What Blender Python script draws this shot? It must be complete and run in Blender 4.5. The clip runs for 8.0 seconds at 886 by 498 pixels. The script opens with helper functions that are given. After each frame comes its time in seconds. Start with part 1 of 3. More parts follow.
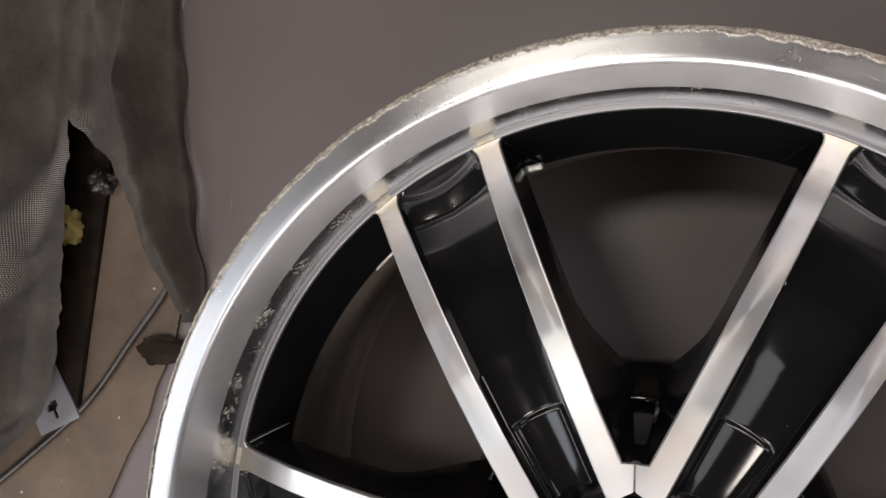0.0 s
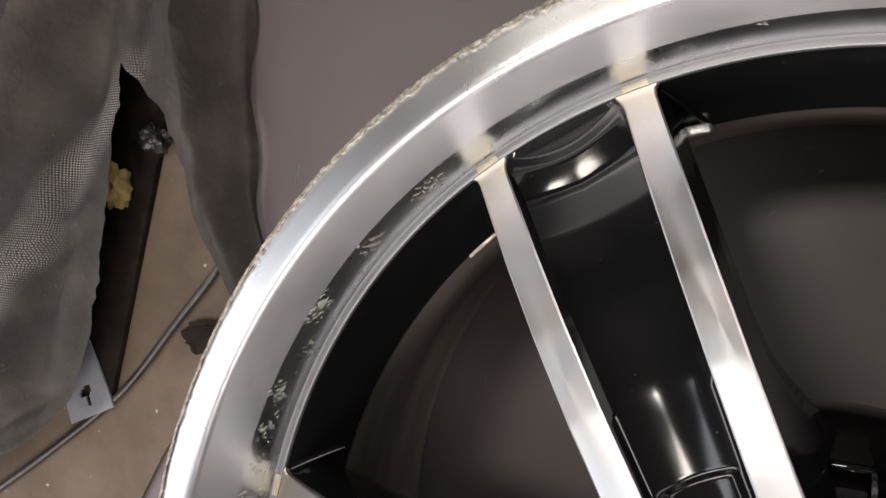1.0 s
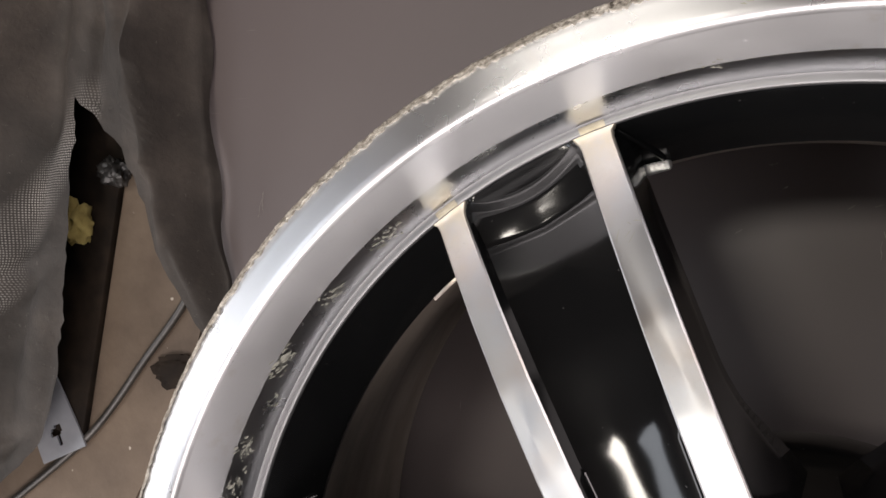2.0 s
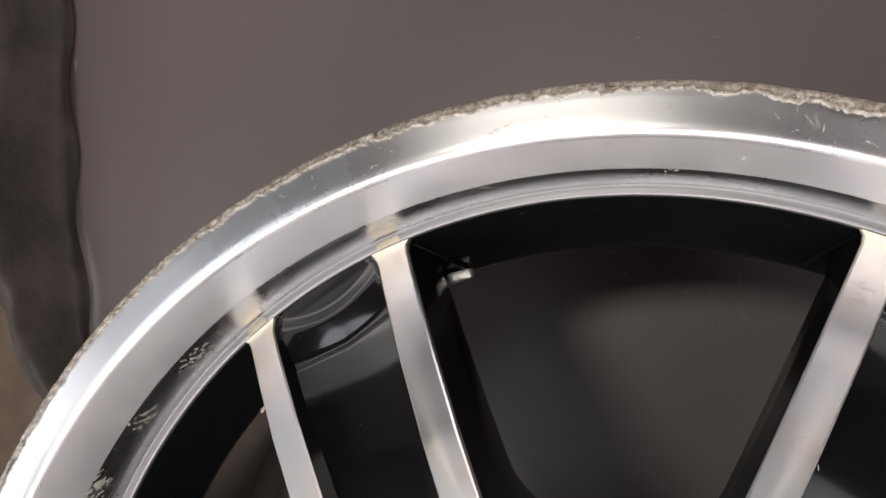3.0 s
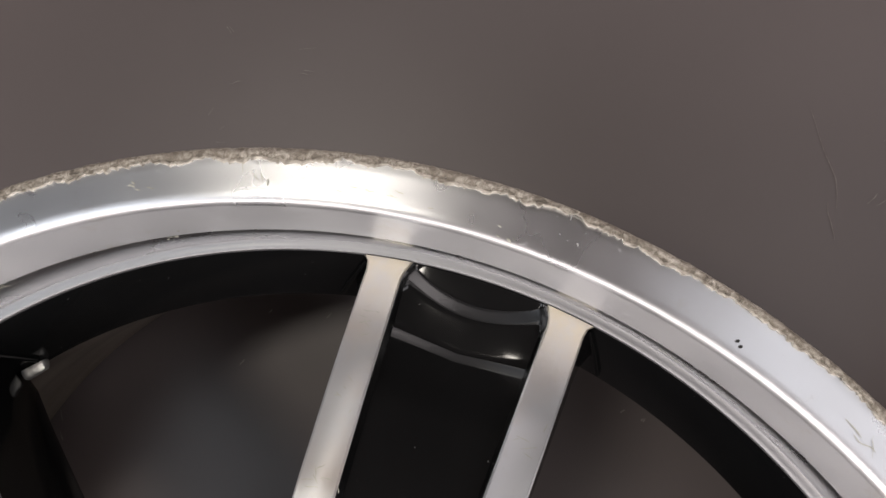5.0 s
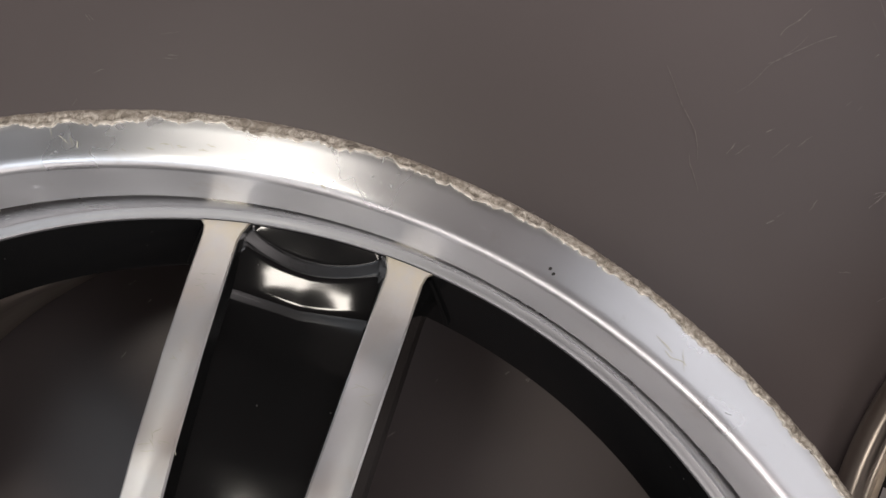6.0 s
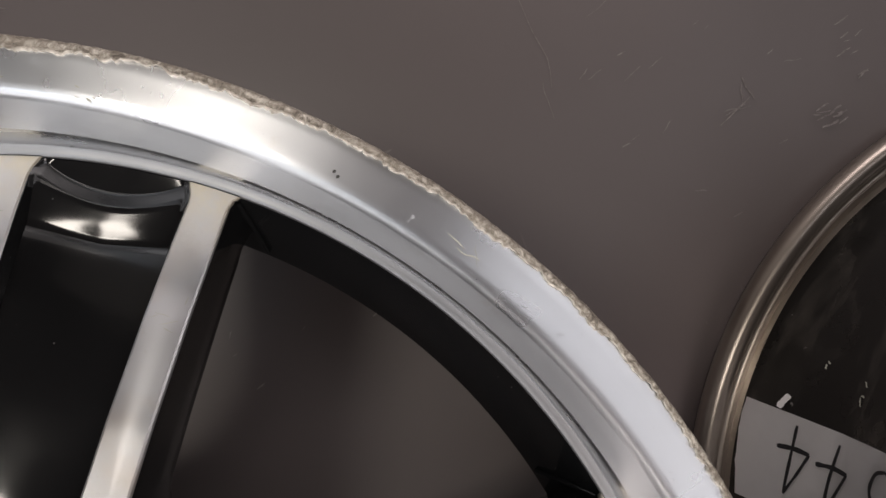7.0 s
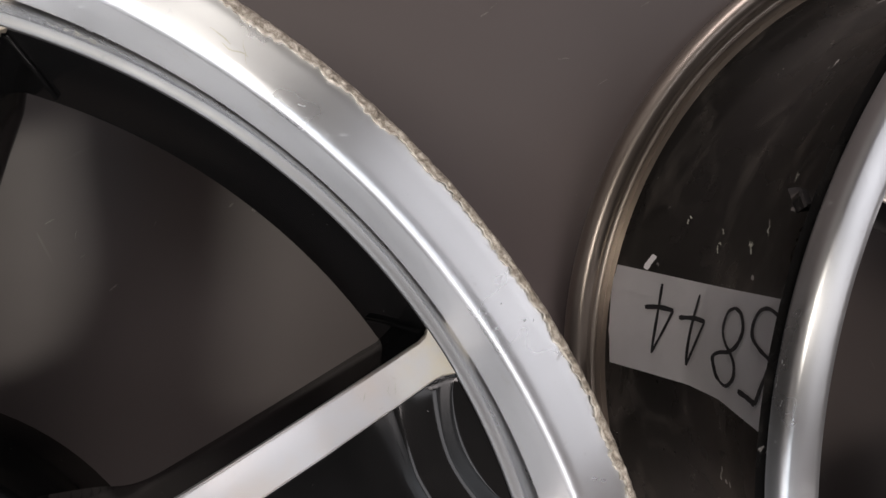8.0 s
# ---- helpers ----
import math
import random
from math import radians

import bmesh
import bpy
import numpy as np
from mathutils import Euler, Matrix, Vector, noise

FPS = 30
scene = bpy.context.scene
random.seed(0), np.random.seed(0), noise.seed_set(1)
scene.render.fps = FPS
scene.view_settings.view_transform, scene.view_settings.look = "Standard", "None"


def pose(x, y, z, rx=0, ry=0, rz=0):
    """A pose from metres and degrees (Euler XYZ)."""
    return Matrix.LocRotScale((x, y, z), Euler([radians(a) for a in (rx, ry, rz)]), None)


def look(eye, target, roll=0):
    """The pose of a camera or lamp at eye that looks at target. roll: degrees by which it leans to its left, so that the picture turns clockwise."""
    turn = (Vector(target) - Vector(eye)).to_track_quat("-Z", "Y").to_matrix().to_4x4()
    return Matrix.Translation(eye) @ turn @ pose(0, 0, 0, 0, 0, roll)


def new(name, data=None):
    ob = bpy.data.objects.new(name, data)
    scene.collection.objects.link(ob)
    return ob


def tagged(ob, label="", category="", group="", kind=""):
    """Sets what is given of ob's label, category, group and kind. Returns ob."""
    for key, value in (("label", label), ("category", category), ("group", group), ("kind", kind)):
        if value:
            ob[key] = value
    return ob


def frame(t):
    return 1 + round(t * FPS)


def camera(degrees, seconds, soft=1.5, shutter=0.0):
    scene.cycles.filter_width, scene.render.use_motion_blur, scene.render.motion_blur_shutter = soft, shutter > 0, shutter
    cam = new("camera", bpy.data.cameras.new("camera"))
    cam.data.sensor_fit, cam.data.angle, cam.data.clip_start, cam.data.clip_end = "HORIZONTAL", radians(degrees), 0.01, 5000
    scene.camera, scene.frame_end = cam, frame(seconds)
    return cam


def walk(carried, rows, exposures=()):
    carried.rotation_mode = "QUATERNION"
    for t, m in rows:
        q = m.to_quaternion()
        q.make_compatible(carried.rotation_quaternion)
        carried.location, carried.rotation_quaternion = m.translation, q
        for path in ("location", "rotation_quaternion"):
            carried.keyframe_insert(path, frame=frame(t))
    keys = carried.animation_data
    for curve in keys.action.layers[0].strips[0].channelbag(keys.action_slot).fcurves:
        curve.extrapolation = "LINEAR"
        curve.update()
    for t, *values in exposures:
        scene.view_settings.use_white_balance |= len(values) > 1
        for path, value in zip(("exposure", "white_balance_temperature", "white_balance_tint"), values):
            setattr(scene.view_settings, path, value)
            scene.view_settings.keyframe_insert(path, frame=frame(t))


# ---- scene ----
# ---- camera ----
cam = camera(56.4, 8.0)
PATH = [
    (0.0, pose(0.0327, 0.1479, 0.5700, 0.58, 17.93, -0.27)),
    (0.5, pose(-0.0090, 0.1394, 0.4839, 1.89, 22.28, 3.01)),
    (1.0, pose(-0.0165, 0.1412, 0.4681, 2.08, 23.29, 3.93)),
    (1.2, pose(-0.0166, 0.1414, 0.4657, 2.01, 23.18, 3.77)),
    (2.3, pose(-0.0076, 0.1720, 0.4557, -0.07, 21.72, 0.58)),
    (2.5, pose(0.0098, 0.1747, 0.4507, 1.70, 21.87, 0.85)),
    (3.0, pose(0.0410, 0.1840, 0.4464, 3.29, 18.85, -1.84)),
    (3.5, pose(0.0608, 0.1873, 0.4418, 3.13, 16.29, -5.09)),
    (4.0, pose(0.0898, 0.1867, 0.4388, 2.83, 12.81, -8.52)),
    (4.5, pose(0.1160, 0.1826, 0.4356, 2.99, 9.44, -11.57)),
    (4.7, pose(0.1246, 0.1875, 0.4351, 1.18, 7.72, -13.07)),
    (5.8, pose(0.1518, 0.1692, 0.4378, 1.18, 3.39, -17.65)),
    (6.0, pose(0.1616, 0.1609, 0.4345, 1.02, 2.25, -18.61)),
    (6.5, pose(0.1889, 0.1327, 0.4289, 0.09, -0.08, -20.53)),
    (7.0, pose(0.1930, 0.1280, 0.4271, -0.49, -1.85, -22.53)),
    (7.5, pose(0.1991, 0.1195, 0.4260, -1.29, -3.71, -24.32)),
    (7.8, pose(0.2096, 0.0914, 0.4179, -2.24, -4.94, -25.23)),
    (8.0, pose(0.2139, 0.0732, 0.4140, -2.82, -5.88, -25.84)),
]
walk(cam, PATH, [(0.0, 0.2), (0.5, 0.42), (1.0, 0.48), (2.4, 0.36), (3.0, 0.24), (4.5, 0.2), (6.0, 0.18), (7.0, 0.22), (8.0, 0.32)])

# ---- light ----
world = bpy.data.worlds.new("world")
scene.world = world
world.use_nodes = True
world.node_tree.nodes["Background"].inputs[0].default_value = (0.9, 0.95, 1.0, 1)
world.node_tree.nodes["Background"].inputs[1].default_value = 0.02


def area(name, eye, target, sx, sy, watts, color):
    data = bpy.data.lights.new(name, "AREA")
    data.shape, data.size, data.size_y, data.energy, data.color = "RECTANGLE", sx, sy, watts, color
    ob = new(name, data)
    ob.matrix_world = look(eye, target)
    return tagged(ob, kind="structure")


area("ceiling_panel_light", (-0.42, 0.50, 2.40), (-0.42, 0.50, 0), 0.52, 0.27, 10, (1.0, 0.925, 0.83))
area("ceiling_panel_light", (1.35, -0.25, 2.40), (1.35, -0.25, 0), 1.00, 1.60, 8.5, (0.96, 0.94, 0.98))
area("ceiling_panel_light", (-1.40, -0.25, 2.40), (-1.40, -0.25, 0), 0.80, 0.90, 7.5, (0.88, 0.93, 1.0))
area("ceiling_panel_light", (0.10, -1.80, 2.20), (0.0, 0.2, 0), 1.8, 1.2, 36, (1.0, 0.90, 0.87))
# Unseen fills, added low at the sides to brighten label, fabric and floor.
area("side_fill_light", (-1.0, -2.1, 1.6), (0.0, 0.2, 0), 1.9, 1.1, 28, (1.0, 0.90, 0.87))
area("side_fill_light", (-2.25, -0.4, 1.1), (0.1, 0.1, 0), 1.8, 1.2, 20, (0.96, 0.94, 0.96))
area("side_fill_light", (1.5, 2.1, 1.0), (0.35, 0.1, 0), 1.8, 1.2, 26, (1.0, 0.89, 0.885))


# ---- materials ----
class Mat:
    """A node material with a short way to add nodes and links."""

    def __init__(self, name):
        self.m = bpy.data.materials.new(name)
        self.m.use_nodes = True
        self.t = self.m.node_tree
        self.b = self.t.nodes["Principled BSDF"]

    def add(self, kind):
        return self.t.nodes.new(kind)

    def link(self, a, b):
        self.t.links.new(a, b)

    def val(self, **values):
        for k, v in values.items():
            self.b.inputs[k.replace("_", " ")].default_value = v
        return self

    def coords(self, scale=(1, 1, 1)):
        c, m = self.add("ShaderNodeTexCoord"), self.add("ShaderNodeMapping")
        m.inputs["Scale"].default_value = scale
        self.link(c.outputs["Object"], m.inputs["Vector"])
        return m.outputs[0]

    def noise(self, scale, detail=4, stretch=(1, 1, 1), rough=0.55, warp=0.0):
        n = self.add("ShaderNodeTexNoise")
        n.inputs["Scale"].default_value, n.inputs["Detail"].default_value = scale, detail
        n.inputs["Roughness"].default_value, n.inputs["Distortion"].default_value = rough, warp
        self.link(self.coords(stretch), n.inputs["Vector"])
        return n.outputs["Fac"]

    def ramp(self, fac, *stops):
        r = self.add("ShaderNodeValToRGB")
        e = r.color_ramp.elements
        while len(e) < len(stops):
            e.new(0.5)
        for el, (p, c) in zip(e, stops):
            el.position = p
            el.color = (*c, 1) if isinstance(c, tuple) else (c, c, c, 1)
        self.link(fac, r.inputs[0])
        return r.outputs[0]

    def mix(self, fac, a, b, blend="MIX"):
        n = self.add("ShaderNodeMix")
        n.data_type, n.blend_type = "RGBA", blend
        for i, v in ((0, fac), (6, a), (7, b)):
            s = n.inputs[i]
            if isinstance(v, (int, float)):
                s.default_value = (v, v, v, 1) if i else v
            elif isinstance(v, tuple):
                s.default_value = (*v, 1)
            else:
                self.link(v, s)
        return n.outputs[2]

    def bump(self, fac, strength=0.2, dist=0.001):
        n = self.add("ShaderNodeBump")
        n.inputs["Strength"].default_value, n.inputs["Distance"].default_value = strength, dist
        self.link(fac, n.inputs["Height"])
        self.link(n.outputs[0], self.b.inputs["Normal"])
        return self

    def to(self, out, socket):
        self.link(out, self.b.inputs[socket])
        return self


def machined(name, aniso, lo, hi, dull=1.0, ends=False):
    k = Mat(name).val(Metallic=1.0, Anisotropic=aniso, Anisotropic_Rotation=0.25)
    stain = k.noise(14, 3)
    grime = k.ramp(k.noise(55, 6, rough=0.7), (0.60, 0.0), (0.74, 0.35))
    base = k.mix(stain, tuple(dull * c for c in (0.55, 0.565, 0.59)), tuple(dull * c for c in (0.65, 0.655, 0.665)))
    if ends:
        sep, span = k.add("ShaderNodeSeparateXYZ"), k.add("ShaderNodeMapRange")
        k.link(k.coords(), sep.inputs[0])
        span.inputs["From Min"].default_value, span.inputs["From Max"].default_value = 0.196, 0.216
        k.link(sep.outputs[0], span.inputs["Value"])
        yellow = k.mix(1.0, span.outputs[0], k.ramp(k.noise(130, 5, rough=0.65), (0.3, 0.35), (0.62, 1.0)), "MULTIPLY")
        tint = k.mix(k.ramp(k.noise(38, 4), (0.45, 0.0), (0.75, 0.6)), base, (0.64, 0.56, 0.49))
        base = k.mix(yellow, tint, (0.66, 0.60, 0.47))
    nicks = k.ramp(k.noise(420, 2, (1, 1, 1), 0.5, 1.2), (0.70, 0.0), (0.73, 1.0))
    k.to(k.mix(grime, base, (0.50, 0.47, 0.42)), "Base Color")
    k.to(k.mix(nicks, k.ramp(k.noise(26, 4), (0.3, lo), (0.75, hi)), 0.55), "Roughness")
    tan = k.add("ShaderNodeTangent")
    tan.direction_type, tan.axis = "RADIAL", "Z"
    k.link(tan.outputs[0], k.b.inputs["Tangent"])
    k.bump(k.noise(900, 2), 0.03, 0.0003)
    return k.m


def yellowed():
    k = Mat("cream_metal").val(Metallic=1.0, Roughness=0.48)
    k.to(k.ramp(k.noise(190, 5), (0.3, (0.40, 0.35, 0.26)), (0.7, (0.58, 0.54, 0.44))), "Base Color")
    return k.m


def scuffed():
    k = Mat("scuffed_aluminium").val(Metallic=0.55, Roughness=0.62)
    a = k.noise(380, 6, (1, 1, 1), 0.8, 0.6)
    b = k.noise(60, 3)
    c = k.ramp(a, (0.34, (0.06, 0.051, 0.041)), (0.48, (0.34, 0.305, 0.255)), (0.64, (0.78, 0.74, 0.66)))
    k.to(k.mix(k.ramp(b, (0.4, 0.0), (0.7, 0.55)), c, (0.30, 0.265, 0.215)), "Base Color")
    k.bump(a, 0.6, 0.001)
    return k.m


def gloss_black():
    k = Mat("gloss_black_paint").val(Roughness=0.09, Specular_IOR_Level=0.55)
    specks = k.ramp(k.noise(760, 2, rough=0.5), (0.76, 0.0), (0.80, 0.8))
    film = k.ramp(k.noise(22, 4), (0.4, 0.0), (0.85, 0.35))
    base = k.mix(film, (0.0045, 0.0047, 0.005), (0.010, 0.010, 0.010))
    k.to(k.mix(specks, base, (0.12, 0.115, 0.11)), "Base Color")
    k.to(k.mix(specks, k.ramp(k.noise(30, 5), (0.3, 0.07), (0.8, 0.16)), 0.7), "Roughness")
    return k.m


def dusty_barrel():
    k = Mat("dusty_barrel_coating").val(Metallic=0.2, Roughness=0.5)
    a = k.noise(9, 5, (1, 1, 3))
    k.to(k.ramp(a, (0.3, (0.09, 0.075, 0.064)), (0.55, (0.23, 0.195, 0.163)), (0.8, (0.36, 0.315, 0.27))), "Base Color")
    k.bump(k.noise(120, 5), 0.25, 0.001)
    return k.m


def black_barrel():
    k = Mat("black_barrel_paint").val(Roughness=0.28)
    smear = k.ramp(k.noise(16, 4, (1, 1, 2.2), 0.6, 0.8), (0.52, 0.0), (0.75, 0.5))
    chips = k.ramp(k.noise(95, 2, (1, 1, 1), 0.5, 0.8), (0.735, 0.0), (0.755, 0.8))
    k.to(k.mix(chips, k.mix(smear, (0.014, 0.013, 0.0125), (0.12, 0.108, 0.096)), (0.45, 0.43, 0.41)), "Base Color")
    k.to(k.ramp(k.noise(25, 4), (0.3, 0.18), (0.8, 0.45)), "Roughness")
    return k.m


def bead_metal():
    k = Mat("dull_flange_metal").val(Metallic=0.9, Roughness=0.33)
    k.to(k.ramp(k.noise(12, 4), (0.3, (0.27, 0.235, 0.205)), (0.75, (0.46, 0.41, 0.365))), "Base Color")
    return k.m


def floor_paint():
    k = Mat("grey_floor_paint").val(Roughness=0.4)
    broad = k.noise(3.2, 5)
    base = k.mix(broad, (0.094, 0.078, 0.076), (0.134, 0.112, 0.109))
    scr = k.ramp(k.noise(36, 3, (0.35, 5, 1), 0.5, 0.6), (0.715, 0.0), (0.74, 0.55))
    scr2 = k.ramp(k.noise(30, 3, (6, 0.5, 1), 0.5, 0.9), (0.725, 0.0), (0.745, 0.5))
    area_of = k.ramp(k.noise(5.5, 2), (0.48, 0.0), (0.62, 1.0))
    marks = k.mix(1.0, k.mix(1.0, scr, scr2, "ADD"), area_of, "MULTIPLY")
    k.to(k.mix(marks, base, (0.50, 0.46, 0.43)), "Base Color")
    k.to(k.ramp(k.noise(7, 3), (0.1, 0.36), (0.9, 0.48)), "Roughness")
    k.bump(k.noise(240, 4), 0.06, 0.0006)
    return k.m


def board_brown():
    k = Mat("worn_brown_board").val(Roughness=0.8)
    a = k.noise(7, 6, (1, 1, 1), 0.65)
    crumbs = k.ramp(k.noise(130, 2), (0.74, 0.0), (0.77, 0.7))
    c = k.ramp(a, (0.28, (0.055, 0.038, 0.026)), (0.55, (0.130, 0.096, 0.068)), (0.8, (0.190, 0.148, 0.108)))
    k.to(k.mix(crumbs, c, (0.5, 0.45, 0.38)), "Base Color")
    k.bump(k.noise(90, 6), 0.3, 0.002)
    return k.m


def cloth():
    k = Mat("black_nonwoven_fabric").val(Roughness=0.8)
    v = k.add("ShaderNodeTexVoronoi")
    v.inputs["Scale"].default_value, v.inputs["Randomness"].default_value = 560, 0.12
    k.link(k.coords((1, 1, 0.0)), v.inputs["Vector"])
    dots = k.ramp(v.outputs["Distance"], (0.18, 1.0), (0.40, 0.0))
    # Diagonal band where a fold's sheen is put into the colour.
    low, high, dot = k.add("ShaderNodeMapRange"), k.add("ShaderNodeMapRange"), k.add("ShaderNodeVectorMath")
    dot.operation = "DOT_PRODUCT"
    dot.inputs[1].default_value = (0.836, -0.549, 0)
    k.link(k.coords(), dot.inputs[0])
    for node, a, b in ((low, -0.529, -0.514), (high, -0.488, -0.502)):
        node.inputs["From Min"].default_value, node.inputs["From Max"].default_value = a, b
        k.link(dot.outputs["Value"], node.inputs["Value"])
    sep, south = k.add("ShaderNodeSeparateXYZ"), k.add("ShaderNodeMapRange")
    k.link(k.coords(), sep.inputs[0])
    k.link(sep.outputs[1], south.inputs["Value"])
    south.inputs["From Min"].default_value, south.inputs["From Max"].default_value = 0.275, 0.225
    sheen_band = k.mix(1.0, k.mix(1.0, low.outputs[0], high.outputs[0], "MULTIPLY"), south.outputs[0], "MULTIPLY")
    # Embossed dots painted pale inside that band, as a highlight would show them.
    worn = k.mix(1.0, k.mix(1.0, dots, k.ramp(k.noise(9, 3), (0.36, 0.0), (0.56, 1.0)), "MULTIPLY"), sheen_band, "MULTIPLY")
    base = k.ramp(k.noise(11, 6, rough=0.65), (0.30, (0.009, 0.0075, 0.0062)), (0.52, (0.030, 0.0245, 0.020)), (0.75, (0.070, 0.057, 0.047)))
    lint = k.ramp(k.noise(240, 3, (1, 1, 1), 0.6, 1.5), (0.66, 0.0), (0.74, 0.4))
    k.to(k.mix(worn, k.mix(lint, base, (0.13, 0.12, 0.105)), (0.34, 0.32, 0.30)), "Base Color")
    k.bump(k.noise(60, 6, rough=0.65), 0.5, 0.003)
    return k.m


def plain(name, lo, hi, rough, scale=40, metal=0.0, bump=0.1):
    k = Mat(name).val(Roughness=rough, Metallic=metal)
    a = k.noise(scale, 5)
    k.to(k.ramp(a, (0.3, lo), (0.72, hi)), "Base Color")
    k.bump(a, bump, 0.001)
    return k.m


ALU, BRIGHT = machined("machined_aluminium", 0.90, 0.25, 0.33), machined("machined_bar_aluminium", 0.45, 0.35, 0.48, 1.0, True)
BEVEL = machined("turned_wall_aluminium", 0.93, 0.35, 0.42, 1.05)
POLISHED = machined("polished_aluminium", 0.2, 0.24, 0.34)
RINGED = machined("dull_ring_aluminium", 0.5, 0.38, 0.50, 0.46)
YELLOWED, SCUFF, BLACK = yellowed(), scuffed(), gloss_black()
BURR = plain("torn_aluminium_burr", (0.22, 0.195, 0.155), (0.84, 0.80, 0.71), 0.5, 420, 0.3, 0.6)
BARREL, BARREL2, BEAD = dusty_barrel(), black_barrel(), bead_metal()
FLOOR, BOARD, CLOTH = floor_paint(), board_brown(), cloth()
CABLE = plain("dark_cable_sheath", (0.02, 0.018, 0.016), (0.05, 0.045, 0.04), 0.35, 60)
STEEL = plain("galvanised_steel", (0.20, 0.21, 0.23), (0.31, 0.32, 0.345), 0.5, 30, 0.3)
FOAM = plain("yellow_foam", (0.22, 0.17, 0.05), (0.42, 0.34, 0.12), 0.95, 80, 0, 0.6)
DARK = plain("dark_bit", (0.006, 0.006, 0.006), (0.03, 0.028, 0.026), 0.4, 60, 0, 0.6)
PAPER = plain("white_paper_tape", (0.80, 0.79, 0.80), (0.88, 0.87, 0.88), 0.75, 30, 0, 0.05)
INK = plain("black_marker_ink", (0.01, 0.01, 0.012), (0.02, 0.02, 0.024), 0.6, 50)
WALL = plain("off_white_plaster", (0.30, 0.285, 0.27), (0.40, 0.385, 0.37), 0.85, 4)
SOFFIT = plain("dark_grey_ceiling_paint", (0.15, 0.14, 0.135), (0.19, 0.18, 0.175), 0.9, 4)
# Near-black brown: the shade under the torn fabric is put into the batten's colour.
SHADE_BROWN = plain("shade_dark_brown", (0.006, 0.0042, 0.003), (0.024, 0.0165, 0.011), 0.8, 50, 0, 0.4)
SHADE_BROWN.node_tree.nodes["Principled BSDF"].inputs["Specular IOR Level"].default_value = 0.15
WEIGHT = plain("bare_lead_weight", (0.5, 0.5, 0.49), (0.8, 0.8, 0.78), 0.4, 300, 0.8, 0.5)
FSCRATCH = plain("pale_floor_scratch", (0.125, 0.107, 0.103), (0.30, 0.268, 0.258), 0.7, 420)
CHIP = plain("chipped_paint_scratch", (0.40, 0.40, 0.34), (0.60, 0.60, 0.52), 0.8, 400)


# ---- building helpers ----
def mesh_object(name, bm, material, parent=None, label="", sharp=35):
    me = bpy.data.meshes.new(name)
    bmesh.ops.recalc_face_normals(bm, faces=bm.faces)
    bm.to_mesh(me)
    bm.free()
    me.shade_smooth()
    me.set_sharp_from_angle(angle=radians(sharp))
    for m in material if isinstance(material, (list, tuple)) else [material]:
        me.materials.append(m)
    ob = new(name, me)
    ob.parent = parent
    if label:
        tagged(ob, label)
    return ob


def part(name, bm, material, parent, label="", sharp=35):
    return mesh_object(name, bm, material, parent, label, sharp)


def grid(bm, rows, closed=False):
    """Quads between equally long rows of points; closed joins the last column to the first."""
    vs = [[bm.verts.new(p) for p in row] for row in rows]
    for a, b in zip(vs, vs[1:]):
        n = len(a)
        for i in range(n if closed else n - 1):
            j = (i + 1) % n
            bm.faces.new((a[i], a[j], b[j], b[i]))
    return vs


def box(bm, sx, sy, sz, m=Matrix(), bevel=0.0):
    g = bmesh.ops.create_cube(bm, size=1, matrix=m @ Matrix.Diagonal((sx, sy, sz, 1)))
    if bevel:
        es = list({e for v in g["verts"] for e in v.link_edges})
        bmesh.ops.bevel(bm, geom=es, offset=bevel, segments=2, affect="EDGES", profile=0.5)


def revolve(profile, steps=240, closed=False):
    """A turned solid about z from points of radius and height."""
    bm = bmesh.new()
    ring = lambda r, h: [(r * math.cos(2 * math.pi * i / steps), r * math.sin(2 * math.pi * i / steps), h) for i in range(steps)]
    rows = [ring(r, h) for r, h in profile]
    if closed:
        rows.append(rows[0])
    vs = grid(bm, rows, True)
    if closed:
        bmesh.ops.remove_doubles(bm, verts=bm.verts, dist=1e-6)
    return bm


def ease(x):
    x = min(1.0, max(0.0, x))
    return x * x * (3 - 2 * x)


def curve_tube(name, pts, radius, material, parent=None):
    """A bent round bar or cable through the points."""
    cu = bpy.data.curves.new(name, "CURVE")
    cu.dimensions, cu.bevel_depth, cu.bevel_resolution, cu.resolution_u = "3D", radius, 3, 8
    sp = cu.splines.new("NURBS")
    sp.points.add(len(pts) - 1)
    for p, co in zip(sp.points, pts):
        p.co = (*co, 1)
    sp.use_endpoint_u, sp.order_u = True, 4
    tmp = bpy.data.objects.new("tmp", cu)
    me = bpy.data.meshes.new_from_object(tmp)
    bpy.data.objects.remove(tmp)
    me.name = name
    me.materials.clear()
    me.materials.append(material)
    me.shade_smooth()
    ob = new(name, me)
    ob.parent = parent
    return ob


# ---- room ----
def slab(name, lo, hi, material, label, category):
    bm = bmesh.new()
    c = [(a + b) / 2 for a, b in zip(lo, hi)]
    box(bm, hi[0] - lo[0], hi[1] - lo[1], hi[2] - lo[2], Matrix.Translation(c))
    return tagged(mesh_object(name, bm, material), label, category, kind="structure")


